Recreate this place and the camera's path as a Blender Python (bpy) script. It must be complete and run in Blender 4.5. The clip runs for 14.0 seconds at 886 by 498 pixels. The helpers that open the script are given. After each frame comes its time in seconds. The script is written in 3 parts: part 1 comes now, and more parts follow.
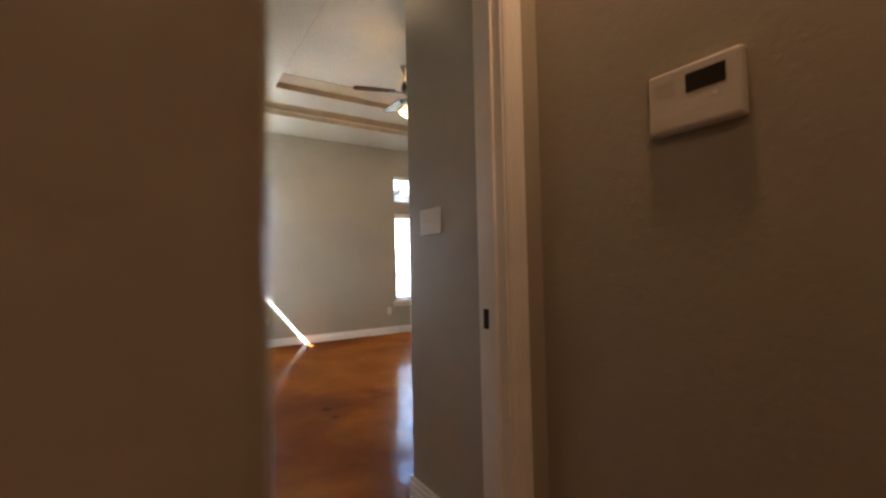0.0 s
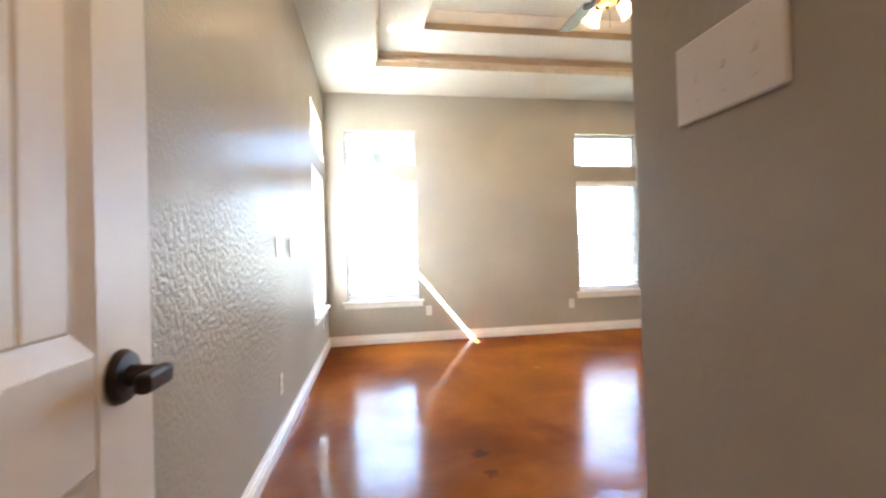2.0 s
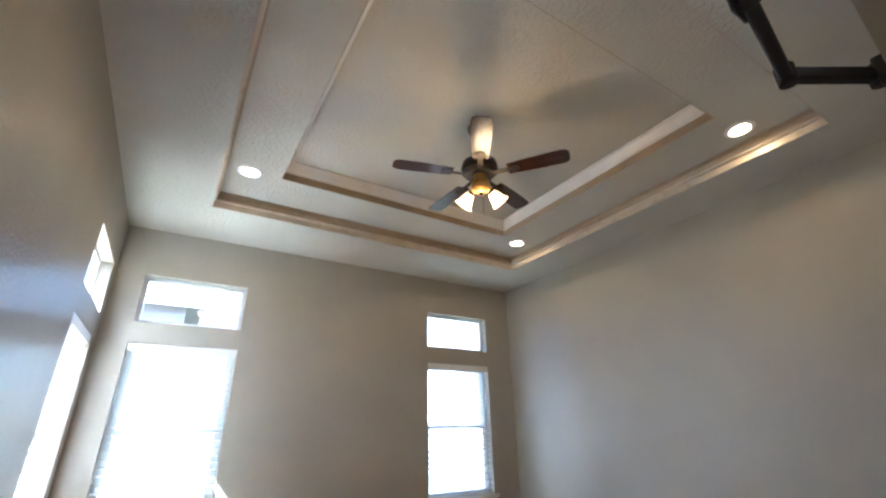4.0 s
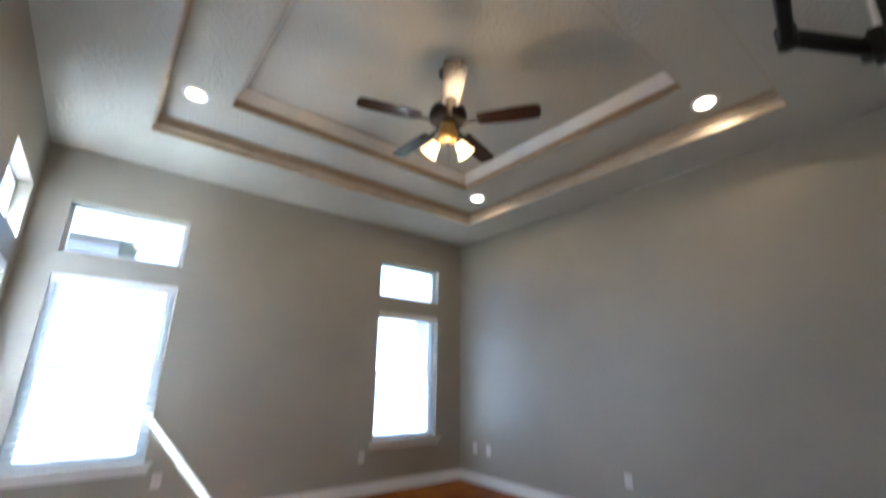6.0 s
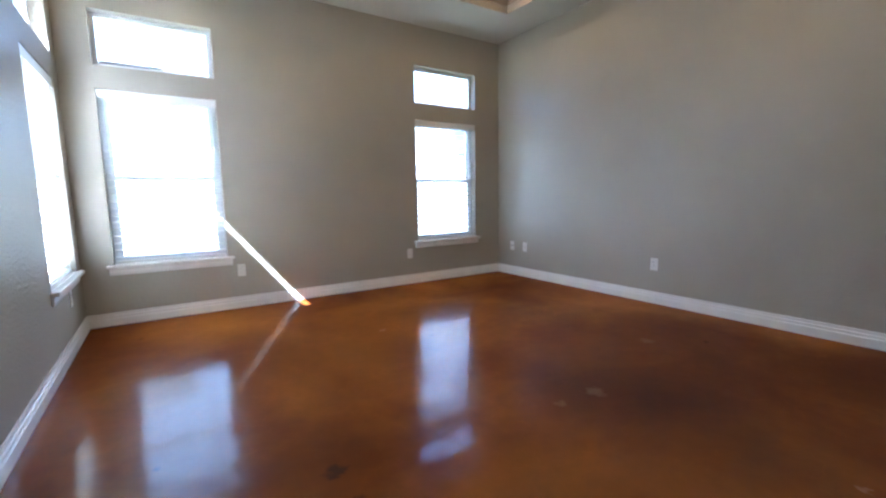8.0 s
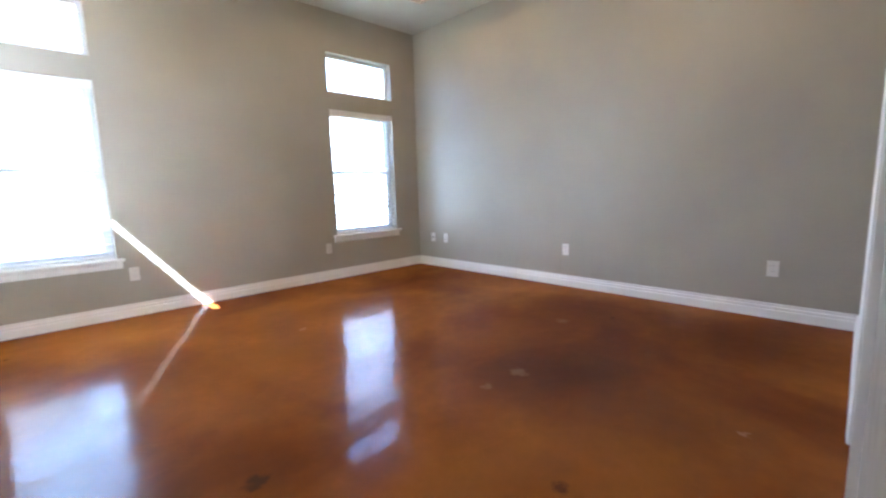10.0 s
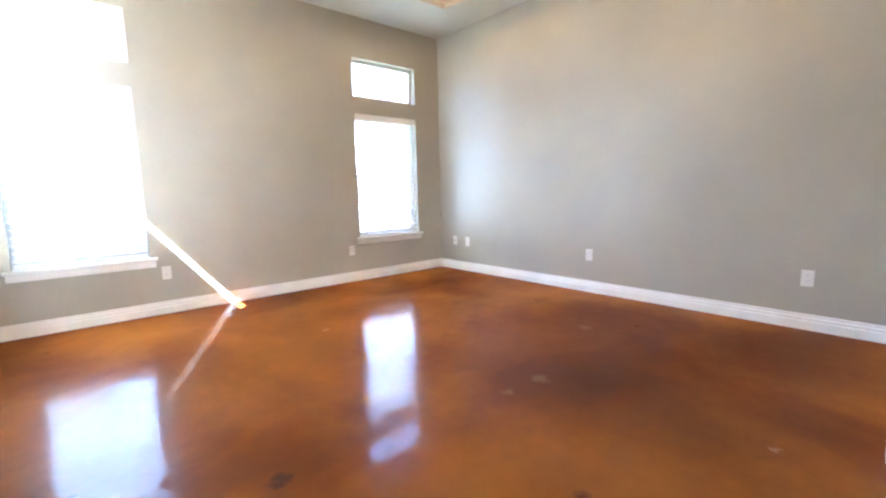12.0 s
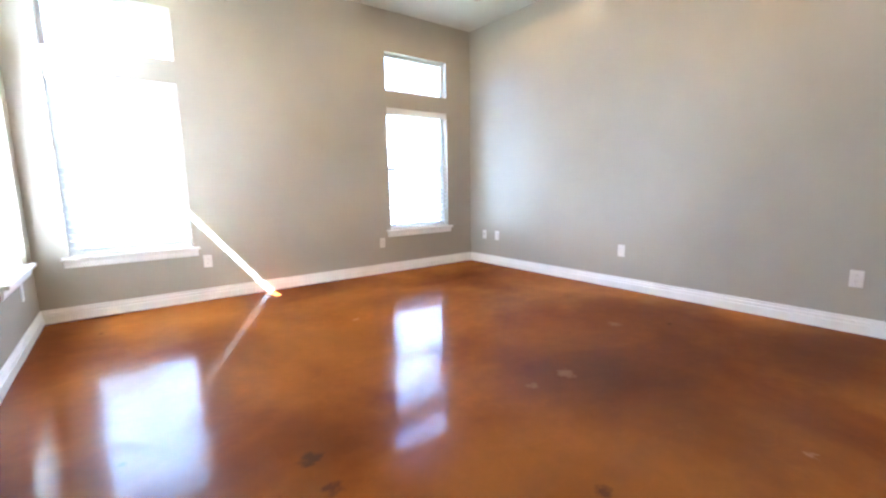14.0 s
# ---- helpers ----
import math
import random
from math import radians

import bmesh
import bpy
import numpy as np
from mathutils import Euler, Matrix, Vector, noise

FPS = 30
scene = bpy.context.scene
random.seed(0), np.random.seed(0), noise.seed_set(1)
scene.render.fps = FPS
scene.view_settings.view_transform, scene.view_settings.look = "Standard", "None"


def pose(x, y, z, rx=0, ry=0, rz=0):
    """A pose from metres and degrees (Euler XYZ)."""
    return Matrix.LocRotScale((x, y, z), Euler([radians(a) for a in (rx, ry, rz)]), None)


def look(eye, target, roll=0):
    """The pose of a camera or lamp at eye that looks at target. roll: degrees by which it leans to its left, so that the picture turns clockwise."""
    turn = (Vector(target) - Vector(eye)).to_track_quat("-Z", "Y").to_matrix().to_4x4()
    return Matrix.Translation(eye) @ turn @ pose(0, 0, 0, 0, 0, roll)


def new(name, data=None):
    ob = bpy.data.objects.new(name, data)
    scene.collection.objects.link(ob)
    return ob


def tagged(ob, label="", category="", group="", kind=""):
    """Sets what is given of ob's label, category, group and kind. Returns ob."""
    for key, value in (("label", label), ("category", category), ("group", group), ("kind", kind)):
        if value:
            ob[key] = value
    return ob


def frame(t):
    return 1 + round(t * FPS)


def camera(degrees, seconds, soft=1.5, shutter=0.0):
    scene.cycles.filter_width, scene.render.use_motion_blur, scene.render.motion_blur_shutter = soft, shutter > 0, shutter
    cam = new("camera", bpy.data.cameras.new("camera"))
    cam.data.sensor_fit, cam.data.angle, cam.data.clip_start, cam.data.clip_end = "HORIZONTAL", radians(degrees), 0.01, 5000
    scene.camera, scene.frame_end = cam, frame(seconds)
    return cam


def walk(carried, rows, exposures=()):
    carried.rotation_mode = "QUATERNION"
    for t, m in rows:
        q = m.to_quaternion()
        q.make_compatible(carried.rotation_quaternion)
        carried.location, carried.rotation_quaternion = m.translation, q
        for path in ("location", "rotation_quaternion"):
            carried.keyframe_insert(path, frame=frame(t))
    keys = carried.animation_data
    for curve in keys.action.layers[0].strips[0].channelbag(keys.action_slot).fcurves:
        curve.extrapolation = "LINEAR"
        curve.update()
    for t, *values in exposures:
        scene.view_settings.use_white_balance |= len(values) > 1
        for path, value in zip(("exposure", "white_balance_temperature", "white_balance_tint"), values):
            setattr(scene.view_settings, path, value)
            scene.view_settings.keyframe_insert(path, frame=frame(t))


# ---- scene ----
cam = camera(92.3, 14.0, soft=2.3, shutter=0.4)
PATH = [
    (0, (0.038, 1.152, 1.082), (1.125, 2.831, 1.152), -1.2),
    (0.5, (0.273, 1.436, 1.066), (1.437, 3.063, 1.115), -1.2),
    (1, (0.448, 1.676, 1.068), (1.232, 3.514, 1.146), 0.9),
    (1.5, (0.5, 1.976, 1.062), (0.973, 3.916, 1.159), -1.3),
    (2, (0.537, 2.236, 1.034), (0.857, 4.21, 1.056), -1.7),
    (2.5, (0.578, 2.515, 1.028), (0.892, 4.485, 1.173), -1.3),
    (3, (0.597, 2.72, 1.111), (1.194, 4.554, 1.643), -1.9),
    (3.5, (0.573, 2.82, 1.172), (1.432, 4.475, 1.896), -2.7),
    (5.8, (0.584, 2.965, 1.231), (1.727, 4.401, 2.027), 1.4),
    (6, (0.58, 2.948, 1.205), (1.772, 4.451, 1.772), 1.0),
    (6.5, (0.612, 2.915, 1.096), (1.802, 4.52, 1.195), -0.1),
    (7, (0.607, 2.895, 1.041), (1.682, 4.57, 0.842), -1.3),
    (9.5, (0.559, 2.945, 1.004), (1.756, 4.522, 0.723), -1.2),
    (10, (0.594, 2.94, 0.992), (1.966, 4.368, 0.713), -1.7),
    (10.5, (0.59, 2.955, 0.994), (2.018, 4.327, 0.715), -1.6),
    (11, (0.571, 2.972, 1.003), (1.975, 4.369, 0.728), -1.6),
    (11.5, (0.577, 2.956, 0.998), (1.945, 4.391, 0.737), -1.4),
    (12, (0.58, 2.941, 1.004), (1.882, 4.436, 0.739), -1.3),
    (12.5, (0.595, 2.913, 1.008), (1.807, 4.482, 0.744), -1.2),
    (13, (0.574, 2.912, 1.004), (1.721, 4.529, 0.735), -1.1),
    (13.5, (0.598, 2.891, 0.997), (1.735, 4.512, 0.716), -1.3),
    (14, (0.577, 2.91, 1.0), (1.765, 4.493, 0.71), -1.0),
]
EXPOSURES = [(0.0, 4.29, 5950, 9), (0.25, 4.99, 6050, 9), (0.5, 5.44, 6050, 9), (1.0, 5.59, 5950, 9), (1.5, 5.59, 5980, 9), (2.2, 5.19, 5730, 9), (3.0, 4.79, 5280, 8.5),
             (3.6, 4.34, 5230, 8), (6.0, 3.94, 4980, 7), (6.5, 3.89, 4930, 7), (7.2, 3.99, 5050, 7.5), (9.5, 4.49, 5150, 8.5), (10.5, 5.00, 5280, 8.5), (11.5, 5.40, 5280, 8.5), (14.0, 5.40, 5280, 8.5)]
walk(cam, [(t, look(eye, target, roll)) for t, eye, target, roll in PATH], EXPOSURES)

# ---- world, sun and lamps ----
SUN_FROM = Vector((-1.75, -0.74, 2.2)).normalized()
world = bpy.data.worlds.new("sky")
scene.world = world
world.use_nodes = True
_n = world.node_tree.nodes
_sky = _n.new("ShaderNodeTexSky")
_sky.sky_type = "NISHITA"
_sky.sun_disc = False
_sky.sun_elevation = math.asin(SUN_FROM.z)
_sky.sun_rotation = math.atan2(SUN_FROM.x, SUN_FROM.y)
_bg = _n["Background"]
_bg.inputs["Strength"].default_value = 0.15
world.node_tree.links.new(_sky.outputs["Color"], _bg.inputs["Color"])


def lamp(name, kind, m, energy, color, **more):
    data = bpy.data.lights.new(name, kind)
    data.energy, data.color = energy, color
    for key, value in more.items():
        if key == "radius":
            data.shadow_soft_size = value
        elif key == "angle":
            data.angle = value
        elif key == "spread":
            data.spread = value
        elif key == "cone":
            data.spot_size, data.spot_blend = value, 0.35
        elif key == "size":
            data.shape, data.size, data.size_y = "RECTANGLE", value[0], value[1]
    ob = new(name, data)
    ob.matrix_world = m
    return ob


lamp("sun", "SUN", look(SUN_FROM * 30, (0, 0, 0)), 5.0, (1.0, 0.985, 0.96), angle=radians(0.5))
WARM = (1.0, 0.62, 0.28)
SKYLIGHT = (0.82, 0.91, 1.0)

# ---- plan ----
W, N, S, C = 4.35, 7.30, 2.91, 2.945      # room: east wall, north wall, south wall, soffit
CORRIDOR = 0.99                            # inner face of the wall with the switches
Y_DOOR0, Y_DOOR1 = 2.07, 2.19              # wall that holds the door
T = 0.14
Z2, Z3 = 3.085, 3.245                      # the two raised levels of the ceiling
TRAY1 = (0.597, 3.43, 3.845, 6.56)
TRAY2 = (1.035, 3.86, 3.35, 6.07)
WIN_Z = (0.50, 1.91, 2.09, 2.51)           # lower light and transom
WIN1, WIN2, WIN3 = (0.215, 1.06), (3.10, 3.965), (6.22, 7.10)
OPEN_L, OPEN_R, OPEN_H = 0.18, 0.840, 2.05

for name, m in (
    ("window_light_north", look((0.64, N + 0.34, 1.18), (0.64, 0, 4.0))),
    ("window_light_north_east", look((3.53, N + 0.34, 1.18), (3.53, 0, 4.0))),
    ("window_light_west", look((-0.34, 6.66, 1.18), (4, 6.66, 1.6))),
):
    lamp(name, "AREA", m, 0.25 if "west" in name else 1.6, SKYLIGHT, size=(1.0, 1.6))


# ---- materials ----
def nodes_of(name):
    m = bpy.data.materials.new(name)
    m.use_nodes = True
    t = m.node_tree
    return m, t, t.nodes["Principled BSDF"]


def add(t, kind, **values):
    n = t.nodes.new(kind)
    for key, value in values.items():
        n.inputs[key].default_value = value
    return n


def coords(t, scale=(1, 1, 1)):
    c = t.nodes.new("ShaderNodeTexCoord")
    mp = add(t, "ShaderNodeMapping", Scale=scale)
    t.links.new(c.outputs["Object"], mp.inputs["Vector"])
    return mp.outputs["Vector"]


def ramp(t, source, stops):
    r = t.nodes.new("ShaderNodeValToRGB")
    while len(r.color_ramp.elements) < len(stops):
        r.color_ramp.elements.new(0.5)
    for e, (at, col) in zip(r.color_ramp.elements, stops):
        e.position, e.color = at, (*col, 1) if len(col) == 3 else col
    t.links.new(source, r.inputs["Fac"])
    return r.outputs["Color"]


def grey(v):
    return (v, v, v)


def plain(name, color, rough=0.5, metal=0.0, vary=0.08, scale=6.0, bump=0.0, bump_scale=120.0):
    """Paint, plastic or metal with slight mottling and fine relief."""
    m, t, p = nodes_of(name)
    v = coords(t)
    noise_a = add(t, "ShaderNodeTexNoise", Scale=scale, Detail=5.0)
    t.links.new(v, noise_a.inputs["Vector"])
    lo = tuple(c * (1 - vary) for c in color)
    hi = tuple(min(1, c * (1 + vary)) for c in color)
    t.links.new(ramp(t, noise_a.outputs["Fac"], [(0.3, lo), (0.7, hi)]), p.inputs["Base Color"])
    p.inputs["Metallic"].default_value = metal
    t.links.new(ramp(t, noise_a.outputs["Fac"], [(0.3, grey(max(0.02, rough - 0.06))), (0.7, grey(min(1, rough + 0.06)))]), p.inputs["Roughness"])
    if bump:
        noise_b = add(t, "ShaderNodeTexNoise", Scale=bump_scale, Detail=3.0)
        t.links.new(v, noise_b.inputs["Vector"])
        b = add(t, "ShaderNodeBump", Strength=bump, Distance=0.002)
        t.links.new(noise_b.outputs["Fac"], b.inputs["Height"])
        t.links.new(b.outputs["Normal"], p.inputs["Normal"])
    return m


def plaster(name, color, rough, relief, stretch=(1, 1, 1), gloss=0.5, size=34.0, depth=0.003):
    """Knock-down plaster under satin paint: flattened blotches of about two to five centimetres."""
    m, t, p = nodes_of(name)
    v = coords(t, stretch)
    warp = add(t, "ShaderNodeTexNoise", Scale=9.0, Detail=2.0)
    t.links.new(v, warp.inputs["Vector"])
    blot = add(t, "ShaderNodeTexNoise", Scale=size, Detail=3.0, Roughness=0.5, Distortion=0.2)
    t.links.new(v, blot.inputs["Vector"])
    p.inputs["Specular IOR Level"].default_value = gloss
    flat = ramp(t, blot.outputs["Fac"], [(0.40, grey(0)), (0.54, grey(0.85)), (0.75, grey(1))])
    fine = add(t, "ShaderNodeTexNoise", Scale=160.0, Detail=2.0)
    t.links.new(v, fine.inputs["Vector"])
    mix = t.nodes.new("ShaderNodeMath")
    mix.operation = "MULTIPLY_ADD"
    mix.inputs[1].default_value = 0.18
    t.links.new(fine.outputs["Fac"], mix.inputs[0])
    t.links.new(flat, mix.inputs[2])
    b = add(t, "ShaderNodeBump", Strength=relief, Distance=depth)
    t.links.new(mix.outputs[0], b.inputs["Height"])
    t.links.new(b.outputs["Normal"], p.inputs["Normal"])
    big = add(t, "ShaderNodeTexNoise", Scale=1.3, Detail=4.0)
    t.links.new(v, big.inputs["Vector"])
    lo, hi = tuple(c * 0.94 for c in color), tuple(c * 1.05 for c in color)
    t.links.new(ramp(t, big.outputs["Fac"], [(0.3, lo), (0.7, hi)]), p.inputs["Base Color"])
    t.links.new(ramp(t, warp.outputs["Fac"], [(0.3, grey(rough - 0.05)), (0.7, grey(rough + 0.06))]), p.inputs["Roughness"])
    return m


def satin(m, rough, most):
    """A thin sheen over a matt paint, stronger at a slant, on the paint's own relief."""
    t = m.node_tree
    p = t.nodes["Principled BSDF"]
    sheen = t.nodes.new("ShaderNodeBsdfGlossy")
    sheen.inputs["Roughness"].default_value = rough
    t.links.new(p.inputs["Normal"].links[0].from_socket, sheen.inputs["Normal"])
    fres = add(t, "ShaderNodeFresnel", IOR=1.4)
    top = t.nodes.new("ShaderNodeMath")
    top.operation = "MINIMUM"
    top.inputs[1].default_value = most
    t.links.new(fres.outputs[0], top.inputs[0])
    both = t.nodes.new("ShaderNodeMixShader")
    t.links.new(top.outputs[0], both.inputs["Fac"])
    t.links.new(p.outputs[0], both.inputs[1])
    t.links.new(sheen.outputs[0], both.inputs[2])
    t.links.new(both.outputs[0], t.nodes["Material Output"].inputs["Surface"])


def stained_concrete():
    """Acid-stained, sealed concrete: clouds of amber and dark brown, drips, scuffs and a wavy gloss."""
    m, t, p = nodes_of("stained_concrete")
    v = coords(t)
    cloud = add(t, "ShaderNodeTexNoise", Scale=0.85, Detail=4.0, Roughness=0.45, Distortion=0.5)
    t.links.new(v, cloud.inputs["Vector"])
    col = ramp(t, cloud.outputs["Fac"], [(0.32, (0.140, 0.034, 0.008)), (0.45, (0.205, 0.054, 0.010)), (0.56, (0.275, 0.082, 0.013)), (0.70, (0.370, 0.127, 0.020))])
    mott = add(t, "ShaderNodeTexNoise", Scale=9.0, Detail=6.0, Roughness=0.65)
    t.links.new(v, mott.inputs["Vector"])
    mottle = ramp(t, mott.outputs["Fac"], [(0.3, grey(0.90)), (0.7, grey(1.08))])
    mul = t.nodes.new("ShaderNodeMix")
    mul.data_type, mul.blend_type = "RGBA", "MULTIPLY"
    mul.inputs["Factor"].default_value = 1.0
    t.links.new(col, mul.inputs["A"])
    t.links.new(mottle, mul.inputs["B"])
    spot = add(t, "ShaderNodeTexVoronoi", Scale=2.3)
    t.links.new(v, spot.inputs["Vector"])
    dark = ramp(t, spot.outputs["Distance"], [(0.018, grey(0.25)), (0.05, grey(1))])
    mul2 = t.nodes.new("ShaderNodeMix")
    mul2.data_type, mul2.blend_type = "RGBA", "MULTIPLY"
    mul2.inputs["Factor"].default_value = 0.8
    t.links.new(mul.outputs["Result"], mul2.inputs["A"])
    t.links.new(dark, mul2.inputs["B"])
    stained = mul2.outputs["Result"]
    fray = add(t, "ShaderNodeTexNoise", Scale=22.0, Detail=3.0)
    t.links.new(v, fray.inputs["Vector"])
    torn = t.nodes.new("ShaderNodeVectorMath")
    torn.operation = "MULTIPLY_ADD"
    torn.inputs[1].default_value = (0.09, 0.09, 0)
    t.links.new(fray.outputs["Color"], torn.inputs[0])
    t.links.new(v, torn.inputs[2])
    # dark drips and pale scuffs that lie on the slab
    # large dark patches mix stain with painted shade; amber ones paint in window light
    STAIN_SHADE, AMBER_LIT = (0.062, 0.015, 0.008), (0.36, 0.125, 0.018)
    for x, y, size, tone, amount in ((2.55, 4.05, 0.34, STAIN_SHADE, 0.6), (2.42, 3.50, 0.40, STAIN_SHADE, 0.55), (3.66, 3.60, 0.50, STAIN_SHADE, 0.55), (3.30, 5.60, 0.50, STAIN_SHADE, 0.30), (3.75, 4.70, 0.50, STAIN_SHADE, 0.40),
                                     (1.60, 5.60, 0.55, AMBER_LIT, 0.45), (0.95, 6.80, 0.50, AMBER_LIT, 0.45), (2.75, 4.75, 0.28, AMBER_LIT, 0.15), (2.2, 6.5, 0.5, AMBER_LIT, 0.3), (1.65, 3.65, 0.45, (0.13, 0.028, 0.008), 0.5),
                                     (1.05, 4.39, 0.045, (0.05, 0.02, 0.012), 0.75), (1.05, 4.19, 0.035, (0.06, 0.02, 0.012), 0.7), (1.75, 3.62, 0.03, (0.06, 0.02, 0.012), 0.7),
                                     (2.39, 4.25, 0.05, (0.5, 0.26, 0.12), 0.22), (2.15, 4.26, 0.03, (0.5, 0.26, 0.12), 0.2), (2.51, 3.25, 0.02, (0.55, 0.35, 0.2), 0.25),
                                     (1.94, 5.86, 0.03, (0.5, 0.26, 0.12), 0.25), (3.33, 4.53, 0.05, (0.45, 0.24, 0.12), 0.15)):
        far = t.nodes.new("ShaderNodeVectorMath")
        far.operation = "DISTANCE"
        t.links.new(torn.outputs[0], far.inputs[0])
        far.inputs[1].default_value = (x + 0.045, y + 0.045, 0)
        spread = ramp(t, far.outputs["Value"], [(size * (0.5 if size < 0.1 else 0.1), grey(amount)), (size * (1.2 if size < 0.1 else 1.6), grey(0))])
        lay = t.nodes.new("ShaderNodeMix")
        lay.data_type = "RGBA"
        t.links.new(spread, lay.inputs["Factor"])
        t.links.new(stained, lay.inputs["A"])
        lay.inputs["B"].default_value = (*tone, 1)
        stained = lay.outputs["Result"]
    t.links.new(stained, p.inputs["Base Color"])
    p.inputs["Specular IOR Level"].default_value = 0.0
    p.inputs["Roughness"].default_value = 0.8
    rough = add(t, "ShaderNodeTexNoise", Scale=5.0, Detail=6.0, Roughness=0.7)
    t.links.new(v, rough.inputs["Vector"])
    gloss = ramp(t, rough.outputs["Fac"], [(0.3, grey(0.025)), (0.7, grey(0.065))])
    warp = add(t, "ShaderNodeTexNoise", Scale=2.0, Detail=3.0)
    t.links.new(v, warp.inputs["Vector"])
    bend = t.nodes.new("ShaderNodeVectorMath")
    bend.operation = "MULTIPLY_ADD"
    bend.inputs[1].default_value = (0.7, 0.7, 0.7)
    t.links.new(warp.outputs["Color"], bend.inputs[0])
    t.links.new(v, bend.inputs[2])
    crack = add(t, "ShaderNodeTexVoronoi", Scale=2.6)
    crack.feature = "DISTANCE_TO_EDGE"
    t.links.new(bend.outputs[0], crack.inputs["Vector"])
    line = ramp(t, crack.outputs["Distance"], [(0.004, grey(0.85)), (0.011, grey(0.0))])
    gaps = add(t, "ShaderNodeTexNoise", Scale=3.1, Detail=2.0)
    t.links.new(v, gaps.inputs["Vector"])
    mask = ramp(t, gaps.outputs["Fac"], [(0.46, grey(0)), (0.52, grey(1))])
    lines = t.nodes.new("ShaderNodeMath")
    lines.operation = "MULTIPLY"
    t.links.new(line, lines.inputs[0])
    t.links.new(mask, lines.inputs[1])
    whole = t.nodes.new("ShaderNodeMath")
    whole.operation = "SUBTRACT"
    whole.inputs[0].default_value = 1.0
    t.links.new(lines.outputs[0], whole.inputs[1])
    # the clear sealer: a thin gloss, stronger at a slant
    seal = t.nodes.new("ShaderNodeBsdfGlossy")
    t.links.new(gloss, seal.inputs["Roughness"])
    wave = add(t, "ShaderNodeTexNoise", Scale=10.0, Detail=1.0)
    t.links.new(v, wave.inputs["Vector"])
    ripple = add(t, "ShaderNodeBump", Strength=1.0, Distance=0.0013)
    t.links.new(wave.outputs["Fac"], ripple.inputs["Height"])
    t.links.new(ripple.outputs["Normal"], seal.inputs["Normal"])
    fres = add(t, "ShaderNodeFresnel", IOR=1.36)
    most = t.nodes.new("ShaderNodeMath")
    most.operation = "MINIMUM"
    most.inputs[1].default_value = 0.086
    t.links.new(fres.outputs[0], most.inputs[0])
    both = t.nodes.new("ShaderNodeMixShader")
    worn = t.nodes.new("ShaderNodeMath")
    worn.operation = "MULTIPLY"
    t.links.new(most.outputs[0], worn.inputs[0])
    t.links.new(whole.outputs[0], worn.inputs[1])
    t.links.new(worn.outputs[0], both.inputs["Fac"])
    t.links.new(p.outputs[0], both.inputs[1])
    # the sealer is worn: most of its gloss is blurred by fine scuffs
    scuffed = add(t, "ShaderNodeBsdfGlossy", Roughness=0.20)
    t.links.new(ripple.outputs["Normal"], scuffed.inputs["Normal"])
    wear = add(t, "ShaderNodeTexNoise", Scale=2.2, Detail=5.0, Roughness=0.6)
    t.links.new(v, wear.inputs["Vector"])
    gone = ramp(t, wear.outputs["Fac"], [(0.3, grey(0.40)), (0.7, grey(0.72))])
    coat = t.nodes.new("ShaderNodeMixShader")
    t.links.new(gone, coat.inputs["Fac"])
    t.links.new(seal.outputs[0], coat.inputs[1])
    t.links.new(scuffed.outputs[0], coat.inputs[2])
    t.links.new(coat.outputs[0], both.inputs[2])
    t.links.new(both.outputs[0], t.nodes["Material Output"].inputs["Surface"])
    return m


def glowing(name, color, strength, base=(0.8, 0.8, 0.8)):
    m, t, p = nodes_of(name)
    p.inputs["Base Color"].default_value = (*base, 1)
    p.inputs["Emission Color"].default_value = (*color, 1)
    p.inputs["Emission Strength"].default_value = strength
    return m


def clear_glass():
    m, t, p = nodes_of("window_glass")
    p.inputs["Base Color"].default_value = (1, 1, 1, 1)
    p.inputs["Roughness"].default_value = 0.0
    p.inputs["Transmission Weight"].default_value = 1.0
    p.inputs["IOR"].default_value = 1.45
    return m


def timber(name, dark, light, rough, axis=(1, 14, 14)):
    m, t, p = nodes_of(name)
    v = coords(t, axis)
    g = add(t, "ShaderNodeTexNoise", Scale=3.0, Detail=8.0, Distortion=0.5)
    t.links.new(v, g.inputs["Vector"])
    t.links.new(ramp(t, g.outputs["Fac"], [(0.3, dark), (0.7, light)]), p.inputs["Base Color"])
    p.inputs["Roughness"].default_value = rough
    return m


M_WALL = plaster("greige_satin_paint", (0.40, 0.374, 0.310), 0.36, 0.15, gloss=0.36)
M_WALL_COARSE = plaster("greige_coarse_plaster", (0.40, 0.372, 0.310), 0.335, 0.50, gloss=0.0, size=44.0)
satin(M_WALL_COARSE, 0.25, 0.085)
M_CEIL = plaster("ceiling_paint", (0.57, 0.55, 0.465), 0.7, 0.7, depth=0.0045, size=36.0)
M_FLOOR = stained_concrete()
M_TRIM = plain("white_trim_paint", (0.84, 0.83, 0.80), 0.35, vary=0.04, bump=0.1)
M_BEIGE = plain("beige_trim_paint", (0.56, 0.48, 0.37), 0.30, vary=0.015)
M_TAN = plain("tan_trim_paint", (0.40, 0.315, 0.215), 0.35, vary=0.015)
M_DOOR = plain("cream_door_paint", (0.72, 0.69, 0.63), 0.38, vary=0.04, bump=0.15)
M_VINYL = plain("white_vinyl", (0.78, 0.79, 0.8), 0.35, vary=0.03)
M_SLAT = plain("white_blind_slat", (0.82, 0.82, 0.8), 0.45, vary=0.03)
M_CORD = plain("white_cord", (0.75, 0.75, 0.72), 0.8)
